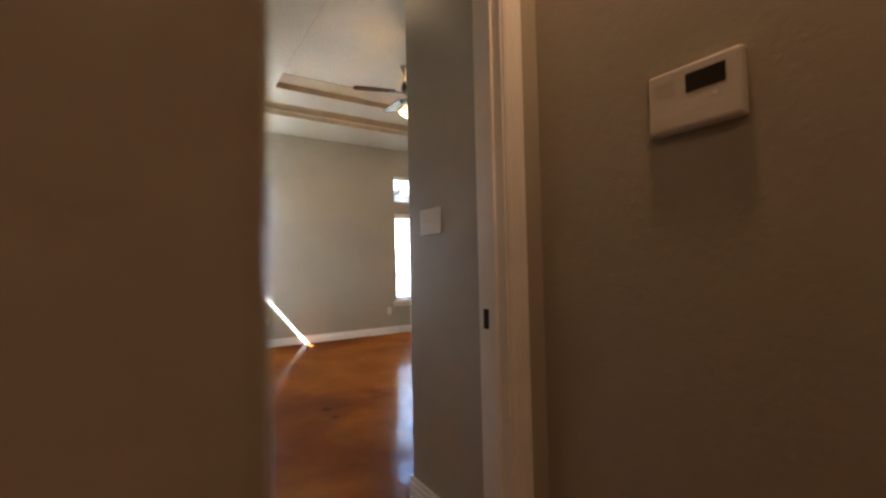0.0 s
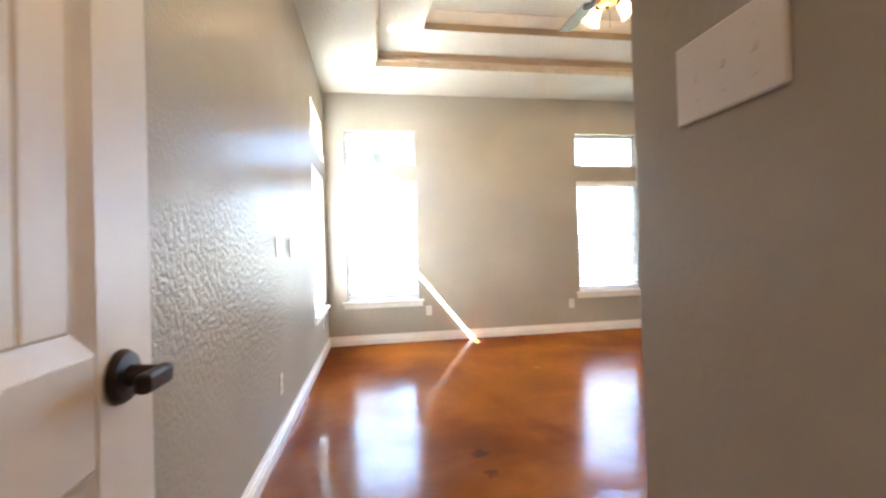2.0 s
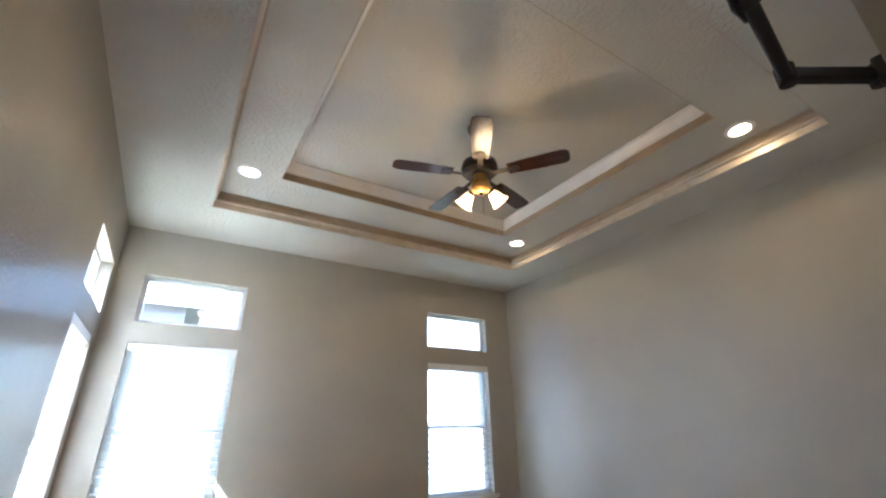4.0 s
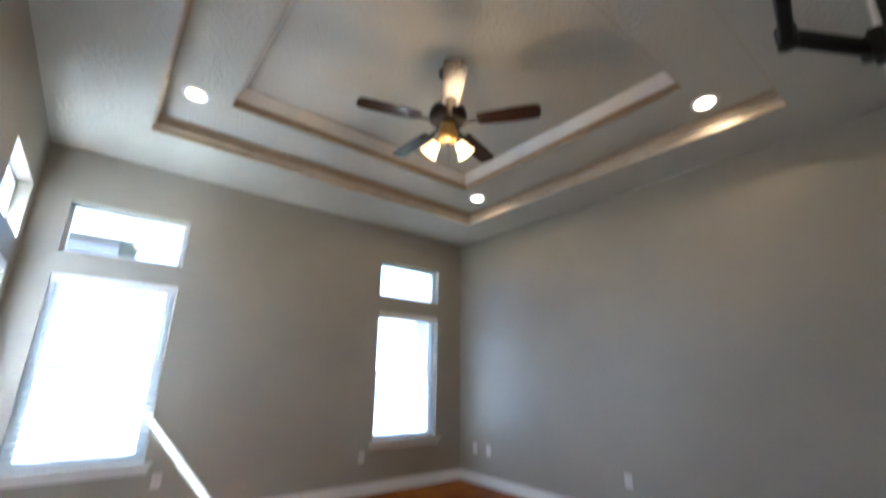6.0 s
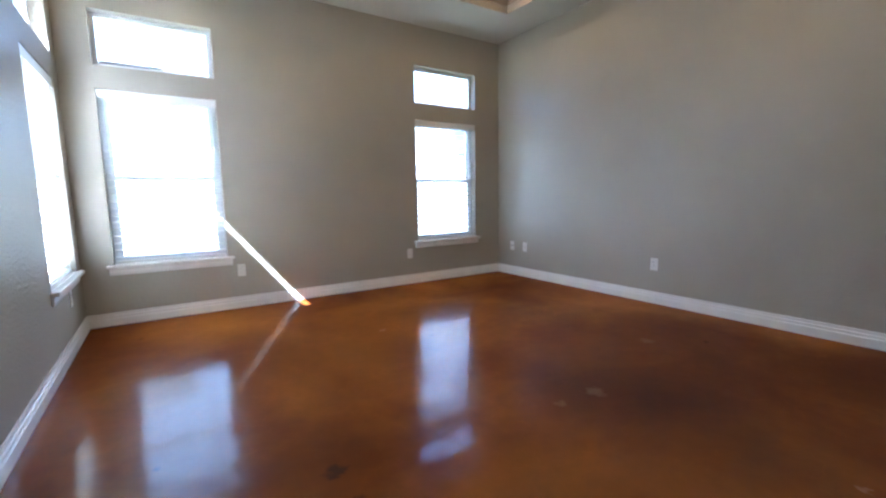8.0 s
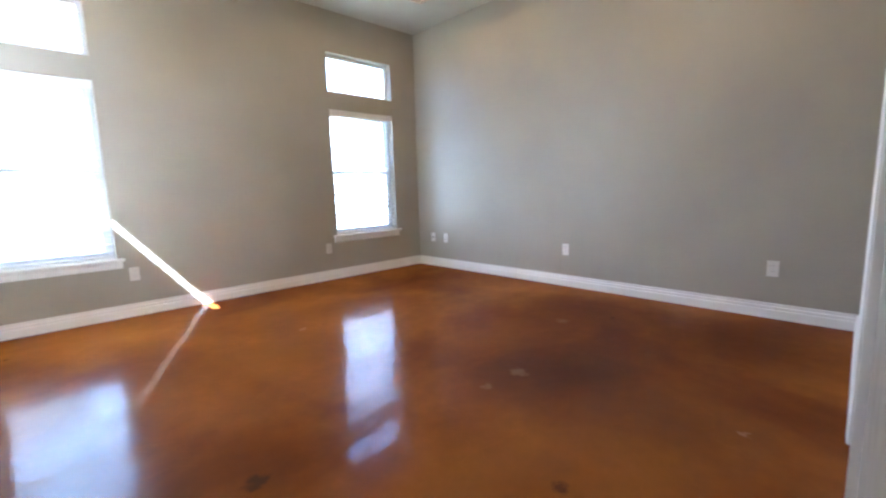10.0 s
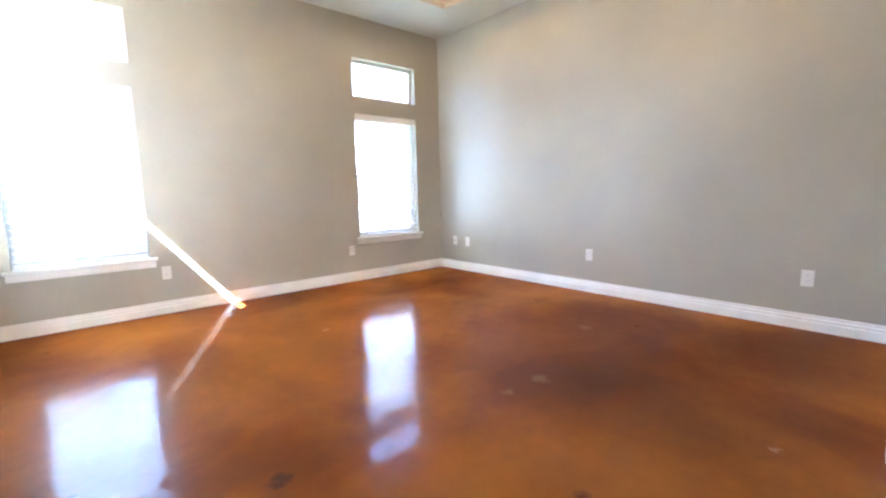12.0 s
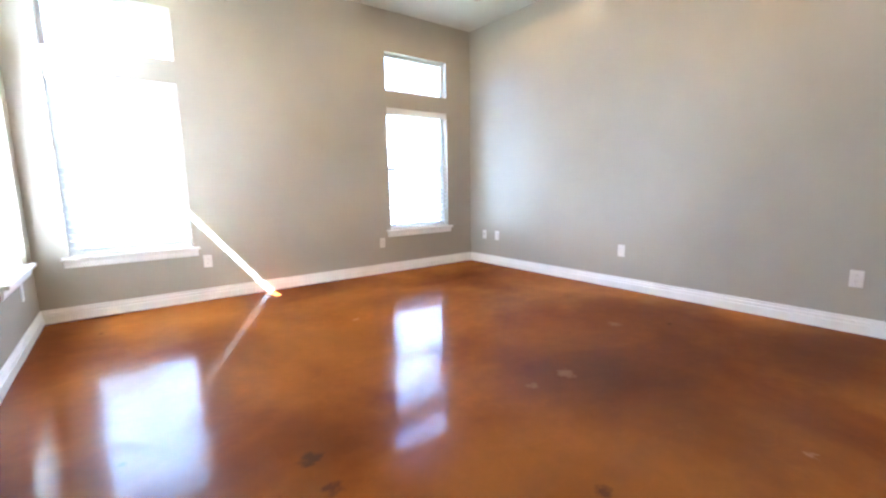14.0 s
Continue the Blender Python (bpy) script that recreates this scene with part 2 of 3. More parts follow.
M_PLATE = plain("white_plastic", (0.76, 0.75, 0.71), 0.32, vary=0.03)
M_ALMOND = plain("off_white_plastic", (0.66, 0.63, 0.58), 0.4, vary=0.03)
M_SLOT = plain("dark_slot", (0.03, 0.03, 0.03), 0.6)
M_SCREEN = plain("dark_display", (0.03, 0.028, 0.028), 0.15)
M_BRONZE = plain("oil_rubbed_bronze", (0.025, 0.02, 0.018), 0.42, metal=0.7, vary=0.25, scale=30)
M_DUCT = plain("grey_duct_paint", (0.30, 0.29, 0.27), 0.6)
M_MOUNT = plain("black_powder_coat", (0.008, 0.008, 0.009), 0.62, vary=0.2, bump=0.2, bump_scale=400)
M_BRASS = plain("antique_brass", (0.55, 0.33, 0.10), 0.35, metal=0.8, vary=0.2, scale=20)
M_BLADE = timber("walnut_blade", (0.018, 0.008, 0.005), (0.045, 0.018, 0.011), 0.22)
M_GLASS = clear_glass()
M_SHADE = glowing("frosted_lamp_glass", (1.0, 0.55, 0.17), 0.35)
M_LENS = glowing("lamp_lens", (1.0, 0.74, 0.45), 1.5)
M_BULB = glowing("lamp_bulb", (1.0, 0.7, 0.4), 2.0)
M_ROOF = plain("grey_shingle", (0.16, 0.16, 0.17), 0.9, vary=0.25, scale=3, bump=0.6, bump_scale=20)
M_STUCCO = plain("pale_stucco", (0.22, 0.20, 0.27), 0.9, vary=0.08, bump=0.5, bump_scale=60)
M_SOFFIT = plain("eave_paint", (0.40, 0.38, 0.43), 0.7)
M_GRASS = plain("dry_lawn", (0.12, 0.13, 0.05), 0.95, vary=0.35, scale=2.0, bump=0.8, bump_scale=30)


# ---- builders ----
def link(name, bm, material, smooth=False):
    me = bpy.data.meshes.new(name)
    bmesh.ops.recalc_face_normals(bm, faces=bm.faces[:])
    if smooth:
        for f in bm.faces:
            f.smooth = True
    bm.to_mesh(me)
    bm.free()
    if material:
        me.materials.append(material)
    return new(name, me)


def part(name, bm, material, parent, label="", smooth=False):
    ob = link(name, bm, material, smooth)
    ob.parent = parent
    if label:
        tagged(ob, label=label)
    return ob


def box(lo, hi, bevel=0.0, segments=2, bm=None):
    b = bmesh.new()
    bmesh.ops.create_cube(b, size=1)
    for v in b.verts:
        v.co = Vector([lo[i] + (v.co[i] + 0.5) * (hi[i] - lo[i]) for i in range(3)])
    if bevel:
        bmesh.ops.bevel(b, geom=b.edges[:], offset=bevel, segments=segments, profile=0.5, affect="EDGES")
    return b if bm is None else join(bm, b)


def join(into, other):
    me = bpy.data.meshes.new("join")
    other.to_mesh(me)
    other.free()
    into.from_mesh(me)
    bpy.data.meshes.remove(me)
    return into


def lathe(profile, steps=32, m=None):
    """A turned solid round z from (radius, height) pairs."""
    b = bmesh.new()
    rings = []
    for r, z in profile:
        rings.append([b.verts.new((r * math.cos(a), r * math.sin(a), z)) for a in (2 * math.pi * k / steps for k in range(steps))])
    for lo, hi in zip(rings, rings[1:]):
        for k in range(steps):
            b.faces.new((lo[k], lo[(k + 1) % steps], hi[(k + 1) % steps], hi[k]))
    b.faces.new(rings[0][::-1])
    b.faces.new(rings[-1])
    if m is not None:
        bmesh.ops.transform(b, matrix=m, verts=b.verts[:])
    return b


def tube(points, radius, steps=12):
    """A round bar along a line of points."""
    b = bmesh.new()
    points = [Vector(p) for p in points]
    rings = []
    for i, p in enumerate(points):
        d = (points[min(i + 1, len(points) - 1)] - points[max(i - 1, 0)]).normalized()
        q = d.to_track_quat("Z", "Y").to_matrix()
        rings.append([b.verts.new(p + q @ Vector((radius * math.cos(a), radius * math.sin(a), 0))) for a in (2 * math.pi * k / steps for k in range(steps))])
    for lo, hi in zip(rings, rings[1:]):
        for k in range(steps):
            b.faces.new((lo[k], lo[(k + 1) % steps], hi[(k + 1) % steps], hi[k]))
    b.faces.new(rings[0][::-1])
    b.faces.new(rings[-1])
    return b


def extrude(profile, a, c, up=(0, 0, 1), out=(0, -1, 0)):
    """A moulding: profile points (out, up) swept straight from a to c."""
    b = bmesh.new()
    a, c, up, out = Vector(a), Vector(c), Vector(up), Vector(out)
    ends = [[b.verts.new(e + out * o + up * u) for o, u in profile] for e in (a, c)]
    k = len(profile)
    for i in range(k):
        b.faces.new((ends[0][i], ends[0][(i + 1) % k], ends[1][(i + 1) % k], ends[1][i]))
    b.faces.new(ends[0][::-1])
    b.faces.new(ends[1])
    return b


def slab(us, vs, holes, depth, place):
    """A wall or ceiling sheet of that depth on the grid us x vs, less the cells in holes; place maps (u, d, v) to the world."""
    b = bmesh.new()
    solid = {(i, j) for i in range(len(us) - 1) for j in range(len(vs) - 1)} - set(holes)
    made = {}

    def vert(i, d, j):
        if (i, d, j) not in made:
            made[(i, d, j)] = b.verts.new(place(us[i], depth * d, vs[j]))
        return made[(i, d, j)]

    for i, j in solid:
        for d in (0, 1):
            b.faces.new([vert(*k) for k in ((i, d, j), (i + 1, d, j), (i + 1, d, j + 1), (i, d, j + 1))])
        for di, dj, ends in ((-1, 0, ((i, j), (i, j + 1))), (1, 0, ((i + 1, j), (i + 1, j + 1))), (0, -1, ((i, j), (i + 1, j))), (0, 1, ((i, j + 1), (i + 1, j + 1)))):
            if (i + di, j + dj) not in solid:
                (p, q), (r, s) = ends
                b.faces.new([vert(*k) for k in ((p, 0, q), (r, 0, s), (r, 1, s), (p, 1, q))])
    return b


def structure(name, bm, material, label, category, smooth=False):
    return tagged(link(name, bm, material, smooth), label=label, category=category, kind="structure")


# ---- floor, walls, ceiling ----
TOP = 3.40
def poured_floor(x0, y0, x1, y1, cell):
    """A trowelled slab: its top waves by under a millimetre."""
    nx, ny = round((x1 - x0) / cell), round((y1 - y0) / cell)
    b = bmesh.new()
    rows = []
    for j in range(ny + 1):
        y = y0 + (y1 - y0) * j / ny
        row = []
        for i in range(nx + 1):
            x = x0 + (x1 - x0) * i / nx
            h = 0.0012 * noise.noise(Vector((x * 2.6, y * 2.6, 0.3))) + 0.0006 * noise.noise(Vector((x * 7.0, y * 7.0, 4.7)))
            row.append(b.verts.new((x, y, h - 0.0012)))
        rows.append(row)
    for lo, hi in zip(rows, rows[1:]):
        for i in range(nx):
            if lo[i].co.x > CORRIDOR + T and hi[i].co.y < S - 0.1:
                continue
            b.faces.new((lo[i], lo[i + 1], hi[i + 1], hi[i]))
    for f in b.faces:
        f.smooth = True
    box((x0, y0, -0.12), (CORRIDOR + T, y1, -0.004), bm=b)
    box((CORRIDOR + T + 0.001, S - 0.14, -0.12), (x1, y1, -0.004), bm=b)
    bmesh.ops.delete(b, geom=[v for v in b.verts if not v.link_faces], context="VERTS")
    return b


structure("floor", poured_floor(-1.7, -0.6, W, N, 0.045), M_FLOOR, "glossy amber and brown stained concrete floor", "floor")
z_cuts = [0, *WIN_Z, TOP]
structure("wall_north", slab([-T, *WIN1, *WIN2, W + T], z_cuts, [(1, 1), (1, 3), (3, 1), (3, 3)], T, lambda u, d, v: (u, N + d, v)),
          M_WALL, "greige textured plaster wall with two tall windows", "wall")
structure("wall_west", slab([2.19, *WIN3, N], z_cuts, [(1, 1), (1, 3)], T, lambda u, d, v: (-d, u, v)),
          M_WALL_COARSE, "greige knock-down textured wall with a window", "wall")
structure("wall_east", box((W, S - T, 0), (W + T, N, TOP)), M_WALL, "plain greige satin plaster wall", "wall")
SKEW = pose(CORRIDOR, S, 0, 0, 0, 1.5)      # the south wall runs a little out of square
structure("wall_south", slab([0, 0.92, 1.70, 3.50], [0, 2.05, TOP], [(1, 0)], T, lambda u, d, v: (u, -d, v)),
          M_WALL, "greige plaster wall with a cased doorway", "wall").matrix_world = SKEW
structure("wall_switches", box((CORRIDOR, 2.19, 0), (CORRIDOR + T, S, TOP), 0.0), M_WALL, "greige textured wall with a rounded corner", "wall")
structure("wall_entry", slab([-1.7, OPEN_L - 0.02, OPEN_R + 0.02, CORRIDOR + T], [0, OPEN_H + 0.02, TOP], [(1, 0)], 0.12, lambda u, d, v: (u, Y_DOOR0 + d, v)),
          M_WALL, "greige plaster wall round the bedroom door", "wall")
structure("wall_hall_east", box((CORRIDOR, -0.6, 0), (CORRIDOR + T, Y_DOOR0, 2.6)), M_WALL, "greige textured hallway wall", "wall")
structure("wall_hall_corner", box((-1.7, 1.33, 0), (0.074, 1.45, 2.6), 0.012), M_WALL, "greige hallway wall ending in a rounded corner", "wall")
structure("wall_hall_west", box((-1.84, -0.6, 0), (-1.7, Y_DOOR1, 2.6)), M_WALL, "greige hallway end wall", "wall")
structure("wall_hall_south", box((-1.84, -0.74, 0), (CORRIDOR + T, -0.6, 2.6)), M_WALL, "greige hallway end wall", "wall")
structure("ceiling_hall", box((-1.84, -0.74, 2.6), (CORRIDOR + T, Y_DOOR0, 2.7)), M_CEIL, "pale textured hallway ceiling", "ceiling")

x1, y1, x2, y2 = TRAY1
p1, q1, p2, q2 = TRAY2
ceil = slab([0, x1, x2, W], [2.19, y1, y2, N], [(1, 1)], Z2 - C, lambda u, d, v: (u, v, C + d))
join(ceil, slab([x1 - 0.2, p1, p2, x2 + 0.2], [y1 - 0.2, q1, q2, y2 + 0.2], [(1, 1)], Z3 - Z2, lambda u, d, v: (u, v, Z2 + 0.001 + d)))
join(ceil, box((p1 - 0.2, q1 - 0.2, Z3 + 0.001), (p2 + 0.2, q2 + 0.2, Z3 + 0.08)))
structure("ceiling", ceil, M_CEIL, "pale textured double tray ceiling", "ceiling")
structure("roof_deck", box((-T, 2.07, TOP), (W + T, N + T, TOP + 0.1)), M_SOFFIT, "plain roof deck over the room", "roof")


# the crown mouldings inside the two steps
def crown(name, rect, z, prof, material, label):
    """A moulding round a tray from profile points (inwards, up)."""
    a0, b0, a1, b1 = rect
    b = bmesh.new()
    loops = []
    for o, u in prof:
        loops.append([b.verts.new(v) for v in ((a0 + o, b0 + o, z + u), (a1 - o, b0 + o, z + u), (a1 - o, b1 - o, z + u), (a0 + o, b1 - o, z + u))])
    k = len(prof)
    for i in range(k):
        for j in range(4):
            b.faces.new((loops[i][j], loops[i][(j + 1) % 4], loops[(i + 1) % k][(j + 1) % 4], loops[(i + 1) % k][j]))
    structure(name, b, material, label, "moulding")


crown("trim_tray_1", TRAY1, C + 0.002,
      [(0, 0), (0.010, 0), (0.010, 0.048), (0.014, 0.053), (0.024, 0.058), (0.028, 0.066), (0.026, 0.072), (0.020, 0.076), (0, 0.076)],
      M_BEIGE, "beige moulding with a rounded bead round the lower tray")
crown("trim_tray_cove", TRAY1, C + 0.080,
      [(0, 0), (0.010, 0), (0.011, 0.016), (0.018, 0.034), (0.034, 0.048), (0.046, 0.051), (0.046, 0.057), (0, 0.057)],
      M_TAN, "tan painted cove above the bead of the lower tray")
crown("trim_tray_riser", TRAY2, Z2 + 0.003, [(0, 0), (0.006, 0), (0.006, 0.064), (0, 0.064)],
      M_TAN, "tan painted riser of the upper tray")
crown("trim_tray_2", TRAY2, Z2 + 0.068,
      [(0, 0), (0.012, 0), (0.012, 0.008), (0.022, 0.018), (0.054, 0.072), (0.062, 0.076), (0.064, 0.084), (0.064, 0.090), (0, 0.090)],
      M_TRIM, "white sloping crown moulding round the upper tray")

BASE = [(0, 0), (0.017, 0), (0.017, 0.060), (0.012, 0.064), (0.010, 0.072), (0.014, 0.077), (0.014, 0.084), (0.008, 0.088), (0.007, 0.099), (0.010, 0.103), (0.009, 0.110), (0, 0.110)]


def baseboard(a, c, out):
    return structure("baseboard", extrude(BASE, a, c, out=out), M_TRIM, "white painted profiled baseboard along the wall", "baseboard")


baseboard((0, N, 0), (W, N, 0), (0, -1, 0))
baseboard((0, 2.21, 0), (0, N - 0.016, 0), (1, 0, 0))
baseboard((W, S, 0), (W, N - 0.016, 0), (-1, 0, 0))
baseboard((1.776, 0, 0), (3.36, 0, 0), (0, 1, 0)).matrix_world = SKEW
baseboard((0, 0, 0), (0.844, 0, 0), (0, 1, 0)).matrix_world = SKEW
baseboard((CORRIDOR, 2.21, 0), (CORRIDOR, S + 0.015, 0), (-1, 0, 0))
baseboard((CORRIDOR, -0.6, 0), (CORRIDOR, 2.04, 0), (-1, 0, 0))
baseboard((-1.7, 1.33, 0), (0.05, 1.33, 0), (0, -1, 0))

# ---- door frames ----
CASING = [(0, 0), (0.011, 0), (0.016, 0.012), (0.012, 0.022), (0.012, 0.055), (0.018, 0.066), (0.018, 0.085), (0, 0.085)]


def casing_set(name, a, c, y, out, h, width, label):
    """Two legs and a head of casing round an opening a to c in a wall at y."""
    holder = tagged(new(name), label=label, category="door frame", kind="structure")
    k = width / 0.085
    prof = [(o, u * k) for o, u in CASING]
    part("casing", extrude(prof, (a, y, 0), (a, y, h), up=(-1, 0, 0), out=(0, out, 0)), M_TRIM, holder)
    part("casing", extrude(prof, (c, y, 0), (c, y, h), up=(1, 0, 0), out=(0, out, 0)), M_TRIM, holder)
    part("casing", extrude(prof, (a - width, y, h + 0.001), (c + width, y, h + 0.001), up=(0, 0, 1), out=(0, out, 0)), M_TRIM, holder)
    return holder


def jamb_set(holder, a, c, ya, yb, h):
    part("jamb", box((a - 0.02, ya, 0), (a, yb, h), 0.002), M_TRIM, holder)
    part("jamb", box((c, ya, 0), (c + 0.02, yb, h), 0.002), M_TRIM, holder)
    part("jamb", box((a - 0.02, ya, h + 0.001), (c + 0.02, yb, h + 0.02), 0.002), M_TRIM, holder)


frame_a = casing_set("door_frame_1", OPEN_L - 0.006, OPEN_R + 0.006, Y_DOOR0, -1, OPEN_H + 0.02, 0.064, "cream painted casing and jambs of the bedroom doorway")
jamb_set(frame_a, OPEN_L, OPEN_R, Y_DOOR0 - 0.004, Y_DOOR1 + 0.004, OPEN_H)
part("door_stop", box((OPEN_R - 0.011, Y_DOOR0 + 0.03, 0), (OPEN_R - 0.0005, Y_DOOR0 + 0.065, OPEN_H - 0.012), 0.002), M_TRIM, frame_a)
part("door_stop", box((OPEN_L + 0.0005, Y_DOOR0 + 0.03, 0), (OPEN_L + 0.011, Y_DOOR0 + 0.065, OPEN_H - 0.012), 0.002), M_TRIM, frame_a)
part("casing", extrude(CASING, (OPEN_R + 0.006, Y_DOOR1, 0), (OPEN_R + 0.006, Y_DOOR1, OPEN_H + 0.02), up=(1, 0, 0), out=(0, 1, 0)), M_TRIM, frame_a)
part("casing", extrude(CASING, (OPEN_L - 0.006, Y_DOOR1, 0), (OPEN_L - 0.006, Y_DOOR1, OPEN_H + 0.02), up=(-1, 0, 0), out=(0, 1, 0)), M_TRIM, frame_a)
part("casing", extrude(CASING, (OPEN_L - 0.091, Y_DOOR1, OPEN_H + 0.021), (OPEN_R + 0.091, Y_DOOR1, OPEN_H + 0.021), up=(0, 0, 1), out=(0, 1, 0)), M_TRIM, frame_a)
strike = box((OPEN_R - 0.003, Y_DOOR0 + 0.068, 0.885), (OPEN_R, Y_DOOR0 + 0.10, 0.945), 0.001)
part("strike_plate", strike, M_BRONZE, frame_a, "dark bronze strike plate")
frame_b = casing_set("door_frame_2", 0.92, 1.70, 0, 1, 2.05, 0.075, "white painted casing of a closed door in the skew wall")
jamb_set(frame_b, 0.92, 1.70, -T, 0.002, 2.05)
frame_b.matrix_world = SKEW


# ---- the plank-panelled door ----
def panel_door(label, sides=(-1, 1)):
    """Leaf along local x from the hinge, thickness along y, with two recessed plank panels on both faces."""
    door = tagged(new("bedroom_door"), label=label, category="door")
    w, h, t = 0.735, 2.03, 0.035
    sw = 0.128
    z = [0.0, 0.22, 0.80, 0.93, 1.90, h]
    part("stile", box((0, -t / 2, 0.012), (sw, t / 2, h), 0.003), M_DOOR, door)
    part("stile", box((w - sw, -t / 2, 0.012), (w, t / 2, h), 0.003), M_DOOR, door)
    for za, zb in ((0.012, z[1]), (z[2], z[3]), (z[4], h)):
        part("rail", box((sw, -t / 2 + 0.0004, za), (w - sw, t / 2 - 0.0004, zb), 0.002), M_DOOR, door)
    n = 6
    for za, zb in ((z[1], z[2]), (z[3], z[4])):
        step = (w - 2 * sw - 0.060) / n
        x0 = sw + 0.030
        for k in range(n):
            part("plank", box((x0 + k * step + 0.0004, -t / 2 + 0.006, za + 0.028), (x0 + (k + 1) * step - 0.0004, t / 2 - 0.006, zb - 0.028), 0.004), M_DOOR, door)
        part("panel_core", box((sw + 0.002, -t / 2 + 0.012, za + 0.001), (w - sw - 0.002, t / 2 - 0.012, zb - 0.001)), M_DOOR, door)
        for side in (-1, 1):
            prof = [(0, 0), (0.0025, 0), (0.0045, 0.010), (0.0095, 0.026), (0.0105, 0.030), (0, 0.030)]
            y = side * (t / 2 - 0.011)
            for a, c, up in (((sw, y, za), (sw, y, zb), (1, 0, 0)), ((w - sw, y, za), (w - sw, y, zb), (-1, 0, 0)),
                             ((sw, y, za), (w - sw, y, za), (0, 0, 1)), ((sw, y, zb), (w - sw, y, zb), (0, 0, -1))):
                prof2 = [(o, 0.030 - u) for o, u in prof]
                part("sticking", extrude(prof2, a, c, up=up, out=(0, side, 0)), M_DOOR, door)
    for side in sides:
        handle = part("lever_handle", lathe([(0.034, 0), (0.034, 0.004), (0.030, 0.010), (0.014, 0.012), (0.011, 0.05), (0.011, 0.056)], 28, pose(w - 0.08, side * t / 2, 0.892, -90 * side)), M_BRONZE, door, "dark bronze lever handle", smooth=False)
        y = side * (t / 2 + 0.048)
        part("lever", box((w - 0.132, min(y - 0.009, y + 0.009), 0.880), (w - 0.066, max(y - 0.009, y + 0.009), 0.904), 0.006, 3), M_BRONZE, handle)
    part("latch_plate", box((w, -0.0125, 0.885), (w + 0.0015, 0.0125, 0.942), 0.0005), M_BRONZE, door, "dark bronze latch plate")
    for hz in (0.355, 0.92, 1.485):
        hinge = part("hinge", box((-0.0025, -0.016, hz - 0.038), (0.0005, 0.016, hz + 0.038), 0.001), M_BRONZE, door, "dark bronze butt hinge")
        part("hinge_pin", tube([(-0.008, t / 2 + 0.003, hz - 0.041), (-0.008, t / 2 + 0.003, hz + 0.041)], 0.0065), M_BRONZE, hinge)
        part("hinge_leaf", box((-0.045, t / 2 - 0.001, hz - 0.038), (-0.010, t / 2 + 0.0015, hz + 0.038), 0.0008), M_BRONZE, hinge)
    return door


panel_door("cream wooden door with two plank panels, standing open").matrix_world = pose(0.207, 2.175, 0, 0, 0, 90.5)
panel_door("cream plank-panelled door, closed, beside the screen mount", (1,)).matrix_world = SKEW @ pose(1.690, -0.022, 0, 0, 0, 180)


# ---- windows ----
def window(name, m, u0, u1, label):
    """A double-hung light with a transom above it, in a plastered reveal with a wooden stool. Local: x along the wall, y outwards."""
    holder = tagged(new(name), label=label, category="window", kind="structure")
    z0, z1, z2, z3 = WIN_Z
    f = 0.035

    def ring(pname, a, b, za, zb, ya, yb, t, parent, mat=M_VINYL):
        bm = box((a, ya, za), (a + t, yb, zb), 0.003)
        box((b - t, ya, za), (b, yb, zb), 0.003, bm=bm)
        box((a + t, ya + 0.0005, za), (b - t, yb - 0.0005, za + t), 0.003, bm=bm)
        box((a + t, ya + 0.0005, zb - t), (b - t, yb - 0.0005, zb), 0.003, bm=bm)
        return part(pname, bm, mat, parent)

    ring("window_frame", u0 + 0.001, u1 - 0.001, z0 + 0.001, z1 - 0.001, 0.085, 0.135, f, holder)
    mid = (z0 + z1) / 2 + 0.01
    low = ring("sash", u0 + f, u1 - f, z0 + f, mid + 0.02, 0.088, 0.108, 0.032, holder)
    part("pane", box((u0 + f + 0.03, 0.096, z0 + f + 0.03), (u1 - f - 0.03, 0.099, mid - 0.01)), M_GLASS, low)
    top = ring("sash", u0 + f, u1 - f, mid - 0.02, z1 - f, 0.110, 0.130, 0.032, holder)
    part("pane", box((u0 + f + 0.03, 0.118, mid + 0.01), (u1 - f - 0.03, 0.121, z1 - f - 0.03)), M_GLASS, top)
    tr = ring("transom_frame", u0 + 0.001, u1 - 0.001, z2 + 0.001, z3 - 0.001, 0.085, 0.135, 0.032, holder)
    part("pane", box((u0 + 0.03, 0.108, z2 + 0.03), (u1 - 0.03, 0.111, z3 - 0.03)), M_GLASS, tr)
    stool = box((u0 - 0.05, -0.045, z0 - 0.022), (u1 + 0.05, -0.001, z0 + 0.003), 0.006, 3)
    box((u0 + 0.002, -0.002, z0 + 0.001), (u1 - 0.002, 0.084, z0 + 0.006), bm=stool)
    part("window_sill", stool, M_TRIM, holder)
    part("apron", extrude([(0, 0), (0.008, 0), (0.014, 0.02), (0.014, 0.045), (0.018, 0.05), (0.018, 0.058), (0, 0.058)], (u0 - 0.035, 0, z0 - 0.081), (u1 + 0.035, 0, z0 - 0.081)), M_TRIM, holder)
    holder.matrix_world = m
    for o in holder.children_recursive:
        if o.name.startswith("pane"):
            o.visible_shadow = False
    return holder


